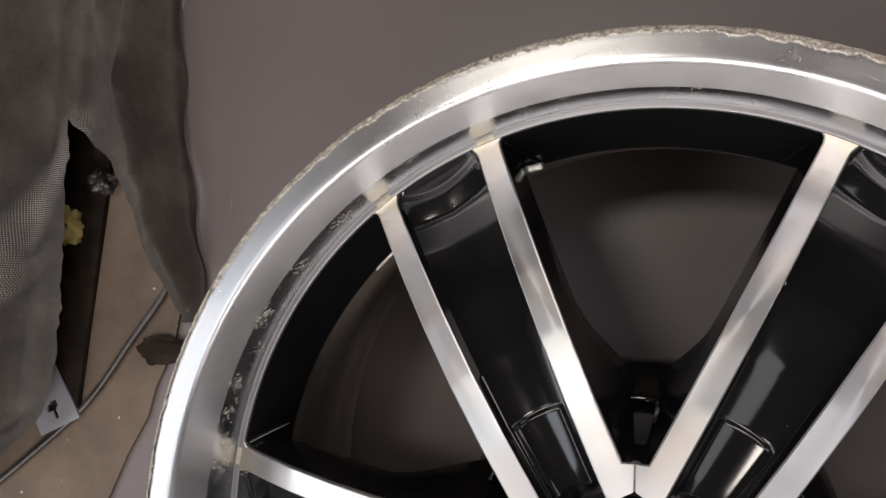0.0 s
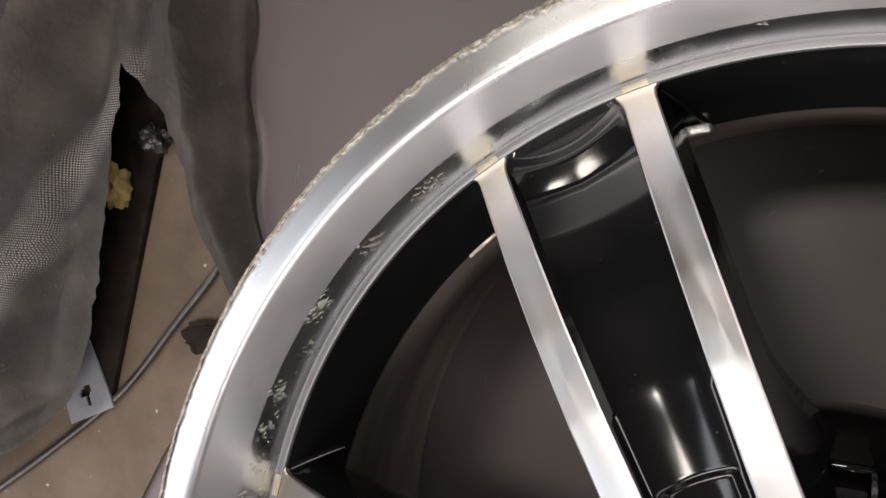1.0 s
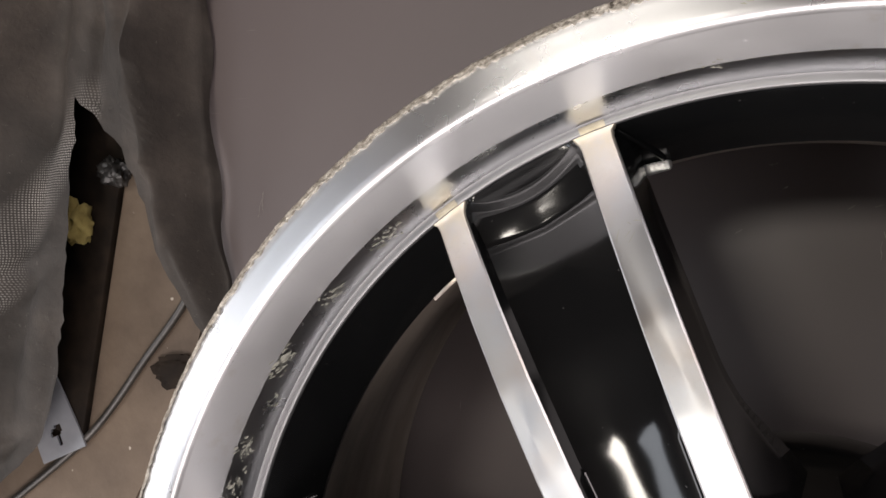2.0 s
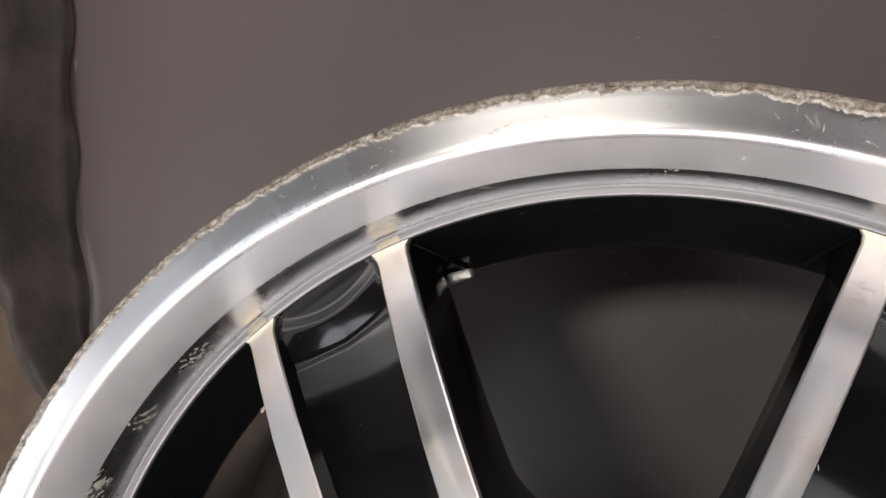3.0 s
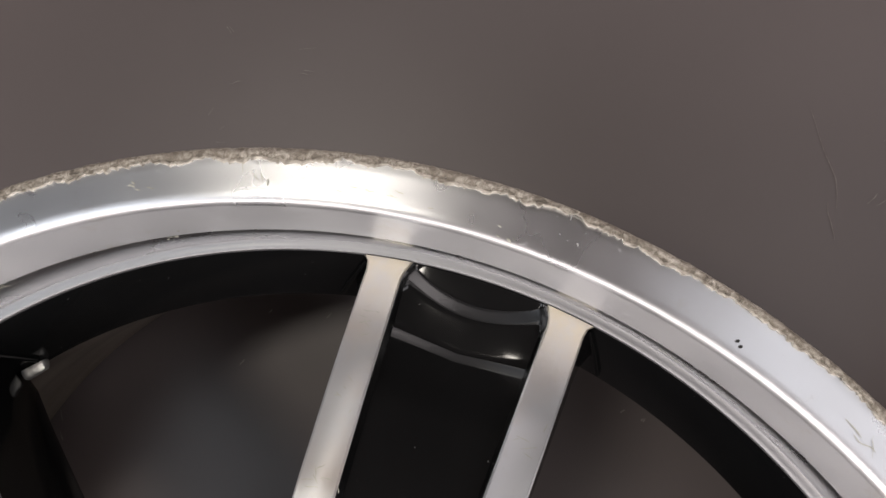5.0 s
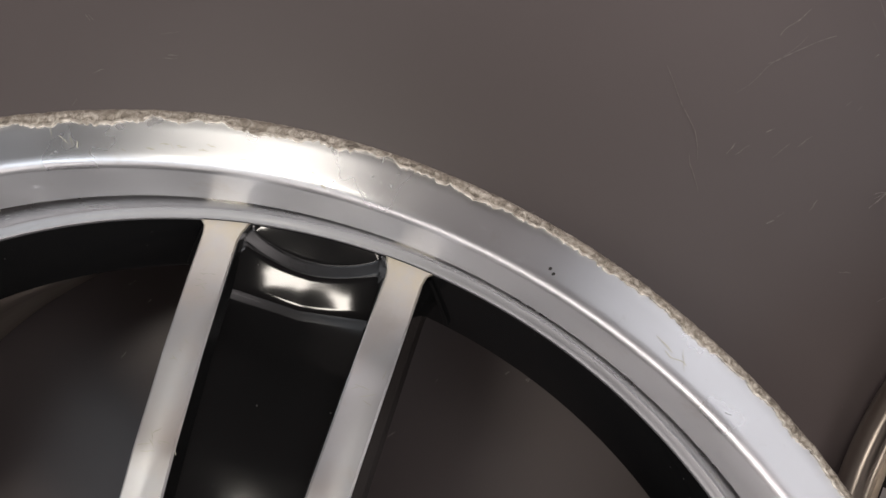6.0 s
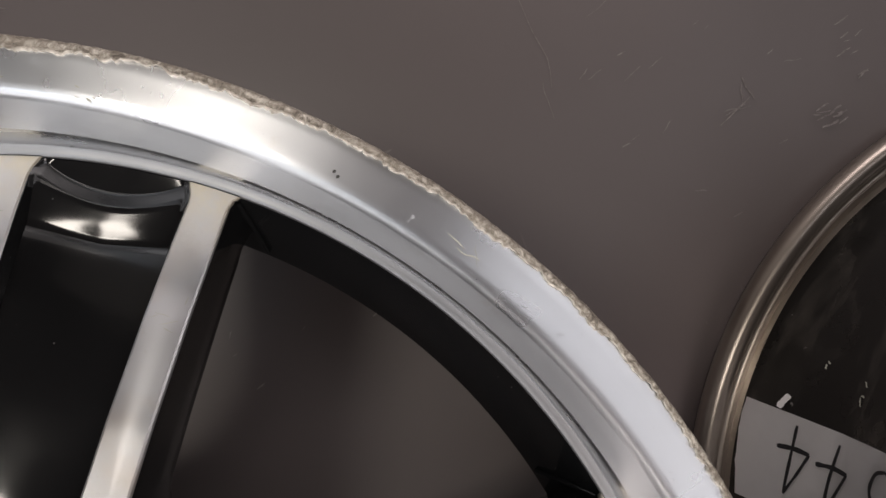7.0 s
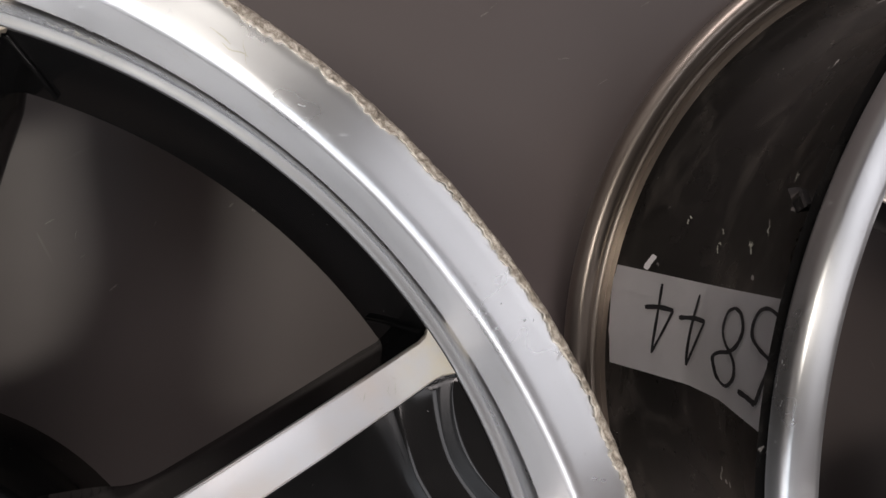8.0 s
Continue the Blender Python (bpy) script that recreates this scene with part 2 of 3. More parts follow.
slab("floor", (-2.5, -2.5, -0.1), (2.5, 2.5, 0), FLOOR, "grey painted floor with fine scratches and scuffs", "floor")
slab("ceiling", (-2.6, -2.6, 2.5), (2.6, 2.6, 2.6), SOFFIT, "plain dark grey ceiling", "ceiling")
slab("wall_north", (-2.5, 2.5, 0), (2.5, 2.6, 2.5), WALL, "plain off-white wall", "wall")
slab("wall_south", (-2.5, -2.6, 0), (2.5, -2.5, 2.5), WALL, "plain off-white wall", "wall")
slab("wall_east", (2.5, -2.6, 0), (2.6, 2.6, 2.5), WALL, "plain off-white wall", "wall")
slab("wall_west", (-2.6, -2.6, 0), (-2.5, 2.6, 2.5), WALL, "plain off-white wall", "wall")

# ---- the wheel ----
HR = 0.1673         # height of the ring that the spokes run into
RS = 0.2190         # its inner radius
TURN = 118.0        # direction of the first pair of spokes, degrees
SPOKE = ((0.2190, 0.0), (0.2000, 0.0100), (0.1780, 0.0205), (0.1500, 0.0315), (0.1200, 0.0405), (0.0900, 0.0465), (0.0600, 0.0490), (0.0400, 0.0495))


def spoke_top(r):
    """Height of the spokes' machined face at a radius."""
    pts = SPOKE[::-1]
    return HR + float(np.interp(r, [p[0] for p in pts], [p[1] for p in pts]))


def w_out(u):
    """Half width of a pair of spokes, out to the window."""
    w = 0.0250 + 0.0703 * (u - 0.0433)
    flare = 0.0022 * max(0.0, 1 - (0.2165 - u) / 0.005) ** 2 if u > 0.2115 else 0.0
    floor_v = u * math.tan(radians(30)) - 0.00015
    return min(w + flare + max(0.0, floor_v - w) * ease((0.0560 - u) / 0.002), max(floor_v, 0.001) if u < 0.07 else 1)


def w_in(u):
    """Half width of the pocket between the two bars."""
    w = 0.0127 + 0.0703 * (u - 0.0433)
    return w - (0.0020 * max(0.0, 1 - (0.2165 - u) / 0.005) ** 2 if u > 0.2115 else 0.0)


def us(n):
    return [0.2165 - (0.2165 - 0.0435) * (i / (n - 1)) ** 1.0 for i in range(n)]


def on_arc(u, w, first):
    return math.sqrt(RS * RS - w * w) if first else u


def spoke_bar(side):
    """One machined bar: a crowned strip with broken edges, 12 mm wide."""
    bm = bmesh.new()
    rows = []
    for i, u in enumerate(us(70)):
        a, b = w_in(u), max(w_out(u), w_in(u) + 0.002)
        row = []
        for w, d in ((a, 0.006), (a, 0.0006), (a + 0.0006, 0), ((a + b) / 2, 0), (b - 0.0006, 0), (b, 0.0006), (b, 0.006)):
            x = on_arc(u, w, i == 0)
            row.append((x, side * w, spoke_top(math.hypot(x, w)) - d))
        rows.append(row)
    grid(bm, rows)
    return bm


def pocket_rows():
    """Rows of (radius along the spoke, depth) for one column of the pocket, by how far out it lies (0 to 1)."""

    def column(q, w, u_all):
        end = math.sqrt(RS * RS - w * w) - 0.0004
        arc = end - 0.0078 * (1 - q * q) - 0.0008
        lip = arc - 0.0042
        brk = 0.1945 + 0.0020 * q
        deep = 0.0037 * (0.12 + 0.88 * (1 - q * q))
        hollow = 0.0074 + 0.0030 * (1 - q * q)
        rows = [(end, 0.0012)]
        rows += [(end + (arc - end) * i / 6, 0.0012 + deep * i / 6) for i in range(1, 7)]
        rows += [(arc + (lip - arc) * i / 6, 0.0012 + deep) for i in range(1, 7)]
        rows += [(lip + (brk - lip) * i / 6, 0.0012 + deep + (hollow - 0.0012 - deep) * i / 6) for i in range(1, 7)]
        rows += [(brk - 0.0030 * i / 4, hollow - 0.0004 * ease(i / 4)) for i in range(1, 5)]
        for u in u_all:
            back = ease((u - 0.150) / 0.041)
            d = 0.0070 + (0.0014 + 0.0018 * ease((0.150 - u) / 0.04)) * (1 - q * q) + 0.0016 * (1 - q * q) * back + 0.0010 * math.sin(math.pi * min(1.0, max(0.0, (0.19 - u) / 0.10)))
            edge = 0.0885 + 0.0015 * (1 - q * q)
            d += 0.0022 * ease((edge - u) / 0.003) * ease((0.88 - q) / 0.16)
            rows.append((u + (brk - 0.0035 - 0.1910) * ease((u - 0.15) / 0.04), d))
        return rows

    return column


def spoke_body():
    """The black casting under one pair of bars: pocket, walls and back."""
    bm = bmesh.new()
    u_all = [0.1910 - 0.0030 * i for i in range(33)] + [0.0920 - 0.0006 * i for i in range(1, 16)] + [0.0830 - 0.0020 * i for i in range(1, 20)]
    nw, col = 25, pocket_rows()
    columns = []
    for k in range(nw):
        s = -1 + 2 * k / (nw - 1)
        pts = []
        for u, d in col(abs(s), s * (w_in(0.2165) - 0.0012), u_all):
            w = s * (w_in(u) - 0.0012)
            pts.append((u, w, spoke_top(math.hypot(u, w)) - d))
        columns.append(pts)
    mid = [p[0] for p in columns[0]]

    def low(u):
        return HR - 0.0150 + max(0.0, spoke_top(u) - HR - 0.0130) * ease((u - 0.100) / 0.03) * 0.85

    def wall(sign):
        out = []
        for w_of in (lambda u: (w_in(u) - 0.0002, spoke_top(u) - 0.0012), lambda u: (w_in(u) + 0.003, spoke_top(u) - 0.002), lambda u: (w_out(u) - 0.0004, spoke_top(u) - 0.002),
                     lambda u: (w_out(u) + 0.0006, spoke_top(u) - 0.008), lambda u: (w_out(u) + 0.0016 + 0.007 * ease((0.112 - u) / 0.04), low(u) + 0.009), lambda u: (w_out(u) + 0.0034 + 0.010 * ease((0.114 - u) / 0.04) + 0.006 * ease((u - 0.197) / 0.02), low(u)),
                     lambda u: (w_out(u) - 0.001, low(u) - 0.015)):
            line = []
            for u in mid:
                w, h = w_of(u)
                line.append((u, sign * w, min(h, spoke_top(u) - 0.0012)))
            out.append(line)
        return out

    lines = wall(-1)[::-1] + columns + wall(1)
    grid(bm, lines, False)
    return bm


def rim_lip(parent, steps=360):
    face = [(0.2300, HR + 0.0215), (0.2405, HR + 0.030), (0.2460, HR + 0.036), (0.2471, HR + 0.0392), (0.2466, HR + 0.0412), (0.2450, HR + 0.0419),
            (0.2420, HR + 0.0422), (0.2380, HR + 0.0427), (0.2350, HR + 0.0431), (0.2334, HR + 0.0432), (0.2323, HR + 0.0429), (0.2314, HR + 0.0422), (0.2307, HR + 0.0410)]
    wall = [(0.2307, HR + 0.0410), (0.2300, HR + 0.0392), (0.2286, HR + 0.0350), (0.2271, HR + 0.0300), (0.2257, HR + 0.0250), (0.2248, HR + 0.0212)]
    part("rim_lip", revolve(face, steps), ALU, parent, "machined aluminium rim lip, bright and scratched", 50)
    part("lip_wall", revolve(wall, steps), BEVEL, parent, "turned aluminium inner wall of the lip", 50)
    step = [(0.2248, HR + 0.0212), (0.2242, HR + 0.0185), (0.2238, HR + 0.0140), (0.2235, HR + 0.0090), (0.2233, HR + 0.0045), (0.2231, HR + 0.0018), (0.2226, HR + 0.0004)]
    part("polished_step", revolve(step, steps), POLISHED, parent, "mirror-polished step inside the lip with pale scuffs", 50)
    ring = [(0.2226, HR + 0.0004), (0.2219, HR + 0.0001), (0.2207, HR), (RS + 0.0006, HR), (RS, HR - 0.0006), (RS - 0.0002, HR - 0.0020)]
    return part("inner_ring", revolve(ring, steps), RINGED, parent, "narrow machined ring that the spokes meet", 50)


def rash_width(a):
    """Width of the scraped band along the edge, by direction in degrees."""
    a %= 360
    w = float(np.interp(a, [0, 25, 45, 70, 95, 120, 150, 180, 215, 330, 360], [0.0028, 0.0033, 0.0037, 0.0047, 0.0047, 0.0042, 0.0024, 0.0014, 0.0010, 0.0016, 0.0032]))
    p = Vector((math.cos(radians(a)), math.sin(radians(a)), 0))
    n = noise.noise(p * 9) * 0.30 + noise.noise(p * 31) * 0.28 + noise.noise(p * 62) * 0.22 + noise.noise(p * 150) * 0.20 + noise.noise(p * 330) * 0.16
    return max(0.0004, w * 0.82 * (1 + n * 1.15))


def scraped_band(cross, bump, n=2600):
    """A strip of the scraped edge, from the outer side inwards by shares of its width."""
    bm = bmesh.new()
    rows = []
    for c, lift in cross:
        row = []
        for i in range(n):
            a = 360 * i / n
            d = Vector((math.cos(radians(a)), math.sin(radians(a)), 0))
            q = noise.noise(d * 60 + Vector((0, 0, c * 3))) * 0.0003 + noise.noise(d * 170 + Vector((0, 0, c * 5))) * 0.0002 + noise.noise(d * 400 + Vector((0, 0, c * 9))) * 0.0002
            r = 0.2475 - rash_width(a) * c + (q * 0.5 if c < 0.2 else 0)
            row.append((d.x * r, d.y * r, HR + lift + q * bump))
        rows.append(row)
    grid(bm, rows, True)
    return bm


def scraped_edge(parent):
    """The kerb-scraped band on the lip's outer edge, rough and pitted, with a pale burr along its inner side."""
    band = scraped_band(((0.0, 0.0392), (0.10, 0.0409), (0.25, 0.0419), (0.42, 0.0422), (0.60, 0.0422), (0.76, 0.0423)), 1.0)
    edge = part("scraped_edge", band, SCUFF, parent, "kerb-scraped rough outer edge of the rim", 60)
    burr = scraped_band(((0.72, 0.0421), (0.80, 0.0428), (0.92, 0.0429), (1.0, 0.0419)), 0.5)
    part("burr", burr, BURR, edge, "pale torn burr along the scraped edge", 60)


def alloy_wheel():
    top = new("alloy_wheel")
    rim_lip(top)
    scraped_edge(top)
    band = [(RS - 0.0002, HR - 0.0018), (RS - 0.0010, HR - 0.0030), (0.2045, HR - 0.0235), (0.2035, HR - 0.0255), (0.2040, HR - 0.0285), (0.2075, HR - 0.0320)]
    part("inner_band", revolve(band), BLACK, top, "gloss black inner band behind the rim ring")
    inner = [(0.2075, HR - 0.0318), (0.2085, HR - 0.040), (0.2085, HR - 0.060), (0.2100, HR - 0.085), (0.2170, HR - 0.100), (0.2190, 0.030), (0.2195, 0.012), (0.2250, 0.005), (0.2370, 0.0025), (0.2400, 0.0), (0.2380, 0.0)]
    part("barrel", revolve(inner), BARREL, top, "dusty brown-black inside of the wheel barrel")
    outer = [(0.2302, HR + 0.0218), (0.2262, HR + 0.016), (0.2252, HR + 0.004), (0.2225, HR - 0.008), (0.2140, HR - 0.030), (0.2125, HR - 0.080), (0.2205, HR - 0.098), (0.2230, 0.028), (0.2300, 0.022), (0.2400, 0.016), (0.2425, 0.010), (0.2420, 0.003), (0.2400, 0.0)]
    part("barrel_outside", revolve(outer), BARREL2, top, "black painted outside of the wheel barrel")
    body, bars = None, {}
    for k in range(6):
        turn = pose(0, 0, 0, 0, 0, TURN + 60 * k)
        if body is None:
            b = body = part("spoke", spoke_body(), BLACK, top, "gloss black double spoke with a sunken pocket", 62)
        else:
            b = new("spoke", body.data)
            b.parent = top
        b.matrix_local = turn
        for side in (1, -1):
            if side not in bars:
                o = bars[side] = part("spoke_bar", spoke_bar(side), BRIGHT, b, "machined bright spoke bar")
            else:
                o = new("spoke_bar", bars[side].data)
                o.parent = b
    for k in range(6):
        for side in (1, -1):
            at = lambda r, off, h: (r * math.cos(radians(TURN + 60 * k + side * off)), r * math.sin(radians(TURN + 60 * k + side * off)), HR + h)
            curve_tube("corner_fillet", [at(0.2172, 10.1, -0.0030), at(0.2138, 11.0, -0.0082), at(0.2088, 12.3, -0.0158), at(0.2048, 13.2, -0.0220)], 0.0010, BLACK, top)
            if k not in (0, 1):
                continue
            # A thin cream patch on the ring at each bar's end.
            bm = bmesh.new()
            a0, a1 = radians(TURN + 60 * k + side * 6.9), radians(TURN + 60 * k + side * 9.4)
            rows = []
            for r, h in ((0.2192, HR + 0.0002), (0.2206, HR + 0.0002), (0.2218, HR + 0.0004)):
                rows.append([((r + 0.0002 * noise.noise(Vector((k, i * 1.3, side)))) * math.cos(a0 + (a1 - a0) * i / 6), (r + 0.0002 * noise.noise(Vector((k, i * 1.3, side)))) * math.sin(a0 + (a1 - a0) * i / 6), h) for i in range(7)])
            grid(bm, rows)
            part("cream_patch", bm, YELLOWED, top, "cream-coloured patch at the spoke's end")
        m = pose(0, 0, 0, 0, 0, TURN + 30 + 60 * k)
        bm = bmesh.new()
        box(bm, 0.0022, 0.013, 0.006, m @ pose(0.0815, 0, HR + 0.001), 0.0005)
        box(bm, 0.014, 0.0022, 0.006, m @ pose(0.0755, -0.006, HR + 0.008, 0, 48), 0.0005)
        part("casting_rib", bm, BLACK, top)
    hub = [(0.0960, HR - 0.050), (0.0955, HR - 0.030), (0.0900, HR - 0.016), (0.0760, HR + 0.004), (0.0640, HR + 0.022), (0.0560, HR + 0.034), (0.0490, HR + 0.0440), (0.0470, HR + 0.0440), (0.0455, HR + 0.030), (0.0380, HR + 0.026), (0.0370, HR + 0.038), (0.0340, HR + 0.0410), (0.0150, HR + 0.0425), (0.0005, HR + 0.0428)]
    part("hub", revolve(hub, 96), BLACK, top, "black hub centre with raised cap")
    return top


wheel = alloy_wheel()
tagged(wheel, "kerb-scraped black and machined alloy wheel lying face up on floor", "wheel", "alloy wheels")


def bit(name, parent, r, a, h, size, material, tilt=0.0, label=""):
    bm = bmesh.new()
    box(bm, *size, bevel=min(size) * 0.3)
    for v in bm.verts:
        v.co += noise.noise_vector(v.co * 300) * min(size) * 0.35
    o = part(name, bm, material, parent, label)
    o.matrix_local = Matrix.Rotation(radians(a), 4, "Z") @ Matrix.Translation((r, 0, h)) @ Matrix.Rotation(tilt, 4, "Y")
    return o


bit("balance_weight", wheel, 0.2022, 105.6, HR - 0.0225, (0.004, 0.010, 0.003), WEIGHT, 0.3, "bare metal balance weight, partly peeled")
bit("balance_weight", wheel, 0.2035, 133.4, HR - 0.0275, (0.004, 0.016, 0.003), BEAD, 0.3, "dirty peeling balance weight")


# ---- the second wheel ----
def second_wheel():
    top = new("alloy_wheel")
    outer = [(0.2250, 0.1900), (0.2190, 0.1860), (0.2160, 0.1780), (0.2105, 0.1660), (0.2015, 0.1530), (0.1915, 0.1000), (0.1905, 0.0700), (0.1970, 0.0420), (0.2075, 0.0100), (0.2085, 0.0060)]
    part("barrel_outside", revolve(outer), BARREL2, top, "black painted wheel barrel with pale smears")
    flange = [(0.2085, 0.0062), (0.2105, 0.0042), (0.2125, 0.0065), (0.2145, 0.0085), (0.2160, 0.0072), (0.2175, 0.0085), (0.2195, 0.0130), (0.2225, 0.0162), (0.2260, 0.0165), (0.2290, 0.0140), (0.2302, 0.0095), (0.2295, 0.0040), (0.2260, 0.0), (0.2100, 0.0), (0.2085, 0.0060)]
    part("back_flange", revolve(flange), BEAD, top, "dull grey-brown rounded back flange", 85)
    lip = [(0.2190, 0.1862), (0.2232, 0.1920), (0.2254, 0.1970), (0.2252, 0.2020), (0.2243, 0.2040), (0.2232, 0.2045), (0.2172, 0.2055), (0.2163, 0.2052), (0.2148, 0.2040), (0.2120, 0.1950), (0.2090, 0.1780), (0.2060, HR), (0.2048, HR), (0.2048, HR - 0.002)]
    part("rim_lip", revolve(lip, 300), ALU, top, "machined aluminium rim lip", 50)
    band = [(0.2046, HR - 0.0018), (0.1900, HR - 0.0255), (0.1840, HR - 0.0320), (0.1830, 0.05), (0.2030, 0.006)]
    part("inner_band", revolve(band), BLACK, top)
    sp, sb = [o for o in bpy.data.objects if o.name == "spoke"][0], [o for o in bpy.data.objects if o.name.startswith("spoke_bar")]
    for k in range(6):
        b = new("spoke", sp.data)
        b.parent = top
        b.matrix_local = pose(0, 0, 0, 0, 0, 60 * k) @ Matrix.Diagonal((0.93, 0.93, 1, 1))
        for me in (sb[0].data, sb[1].data):
            c = new("spoke_bar", me)
            c.parent = b
    hub = [o for o in bpy.data.objects if o.name == "hub"][0]
    new("hub", hub.data).parent = top
    return top


wheel_two = second_wheel()
wheel_two.matrix_world = pose(0.4792, -0.1384, 0.0048, 1.07, 0.53, 0)
tagged(wheel_two, "black-barrelled alloy wheel with a paper label, beside the scraped wheel", "wheel", "alloy wheels")


def barrel_radius(h):
    return float(np.interp(h, [0.006, 0.010, 0.042, 0.070, 0.100, 0.153, 0.166], [0.2085, 0.2075, 0.1970, 0.1905, 0.1915, 0.2015, 0.2105]))


def on_label(s, v, lift):
    """A place on the paper label that wraps the second wheel's barrel: s along it, v across it, both 0 to 1."""
    g = s * (0.7 + 0.3 * s)
    a = (141.1 * (1 - g) + 140.65 * g) * (1 - v) + (154.4 * (1 - g) + 153.2 * g) * v
    h = (0.0090 * (1 - g) + 0.1535 * g) * (1 - v) + (0.0113 * (1 - g) + 0.1535 * g) * v
    sag = 0.0012 * math.sin(math.pi * s) * (0.4 + 0.6 * v) + 0.0006 * math.sin(9 * s + 5 * v)
    r = barrel_radius(h) + lift + sag
    return (r * math.cos(radians(a)), r * math.sin(radians(a)), h)


def pen_line(bm, pts, half):
    """A marker stroke of even width, smoothly bent through places on the label; half its width in 1/700 of the label's length."""
    q = [Vector((a * 700, b * 390)) for a, b in pts]
    q = [q[0] * 2 - q[1]] + q + [q[-1] * 2 - q[-2]]
    line = []
    for a, b, c, d in zip(q, q[1:], q[2:], q[3:]):
        for i in range(6):
            t = i / 6
            line.append(0.5 * (2 * b + (c - a) * t + (2 * a - 5 * b + 4 * c - d) * t * t + (3 * b - a - 3 * c + d) * t ** 3))
    line.append(q[-2])
    prev = None
    for i, p in enumerate(line):
        way = (line[min(i + 1, len(line) - 1)] - line[max(i - 1, 0)]).normalized()
        w = half * (0.7 if i in (0, len(line) - 1) else 1 + 0.25 * noise.noise(Vector((i * 0.4, p.x * 0.02, half))))
        pair = []
        for k in (w, -w):
            e = p + Vector((-way.y, way.x)) * k
            pair.append(bm.verts.new(on_label(e.x / 700, e.y / 390, 0.0019)))
        if prev:
            bm.faces.new((prev[0], prev[1], pair[1], pair[0]))
        prev = pair


def paper_label():
    top = new("paper_label")
    bm = bmesh.new()
    n, m = 26, 12
    ragged = lambda j: 0.012 * noise.noise(Vector((j * 0.7, 3, 0)))
    front = [[on_label(i / n + (ragged(j) if i == 0 else 0), j / m, 0.0014) for i in range(n + 1)] for j in range(m + 1)]
    grid(bm, front)
    bmesh.ops.solidify(bm, geom=list(bm.faces), thickness=0.0003)
    part("paper", bm, PAPER, top)
    strokes = {"5": (([(1.02, 0.17), (0.998, 0.125), (0.95, 0.09), (0.908, 0.125), (0.884, 0.235), (0.89, 0.345), (0.938, 0.416), (0.992, 0.464), (0.986, 0.55), (0.968, 0.68), (0.95, 0.824)], 6.0), ([(0.95, 0.822), (0.90, 0.812), (0.836, 0.81)], 9.0)),
               "8": (([(0.758, 0.15), (0.71, 0.21), (0.698, 0.368), (0.728, 0.476), (0.764, 0.536), (0.794, 0.62), (0.794, 0.74), (0.746, 0.836), (0.686, 0.812), (0.662, 0.716), (0.656, 0.632), (0.69, 0.575), (0.758, 0.53), (0.806, 0.44), (0.83, 0.308), (0.806, 0.19), (0.758, 0.15)], 6.5),),
               "4": (([(0.0, 0.0), (-0.006, 0.34), (-0.010, 0.70)], 5.5), ([(-0.010, 0.70), (0.042, 0.46), (0.08, 0.235)], 5.0), ([(0.08, 0.235), (0.0, 0.235), (-0.078, 0.265)], 9.0))}
    for char, at in (("5", (0, 0)), ("8", (0, 0)), ("4", (0.500, 0.114)), ("4", (0.306, 0.092))):
        bm = bmesh.new()
        for pts, half in strokes[char]:
            pen_line(bm, [(p[0] + at[0], p[1] + at[1]) for p in pts], half)
        part("digit", bm, INK, top, "hand-written black marker digit")
    bm = bmesh.new()
    pen_line(bm, [(0.203, -0.015), (0.215, -0.08), (0.238, -0.17)], 11.0)
    part("tape_end", bm, PAPER, top, "short torn strip of white tape")
    top.matrix_world = wheel_two.matrix_basis
    return tagged(top, "torn white paper label with black hand-written digits, stuck on barrel", "label")


paper_label()


# ---- left of the wheel ----
def sheet_from_outline(pts, thick, z0):
    """A flat board with the given outline."""
    bm = bmesh.new()
    lower = [bm.verts.new((x, y, z0)) for x, y in pts]
    upper = [bm.verts.new((x, y, z0 + thick)) for x, y in pts]
    bm.faces.new(upper)
    bm.faces.new(lower[::-1])
    for i in range(len(pts)):
        j = (i + 1) % len(pts)
        bm.faces.new((lower[i], lower[j], upper[j], upper[i]))
    return bm


bm = sheet_from_outline([(-1.5, -0.60), (-0.66, -0.42), (-0.540, -0.215), (-0.490, -0.130), (-0.444, -0.052), (-0.424, -0.012), (-0.404, 0.020), (-0.396, 0.045), (-0.380, 0.075), (-0.372, 0.110), (-0.384, 0.30), (-0.39, 0.60), (-1.5, 0.60)], 0.003, 0.0)
tagged(mesh_object("board", bm, BOARD), "worn brown hardboard sheet lying on the floor", "board")

# Batten made wide and dark to stand in for shade inside the tear.
bm = bmesh.new()
box(bm, 0.062, 0.29, 0.006, pose(-0.4770, 0.170, 0.0060, 0, 0, -9.5), 0.0015)
tagged(mesh_object("shade_batten", bm, SHADE_BROWN), "wooden batten on the board, widened and coloured dark for the shade in the tear", "batten")

cable = curve_tube("cable", [(-0.95, -0.30, 0.006), (-0.80, -0.20, 0.006), (-0.66, -0.115, 0.006), (-0.561, -0.049, 0.006), (-0.515, -0.014, 0.006), (-0.472, 0.018, 0.0062), (-0.449, 0.041, 0.007), (-0.430, 0.065, 0.007), (-0.414, 0.087, 0.006), (-0.386, 0.118, 0.006), (-0.374, 0.140, 0.006), (-0.372, 0.200, 0.006)], 0.0027, CABLE)
tagged(cable, "thin dark cable lying in a curve on the board", "cable")


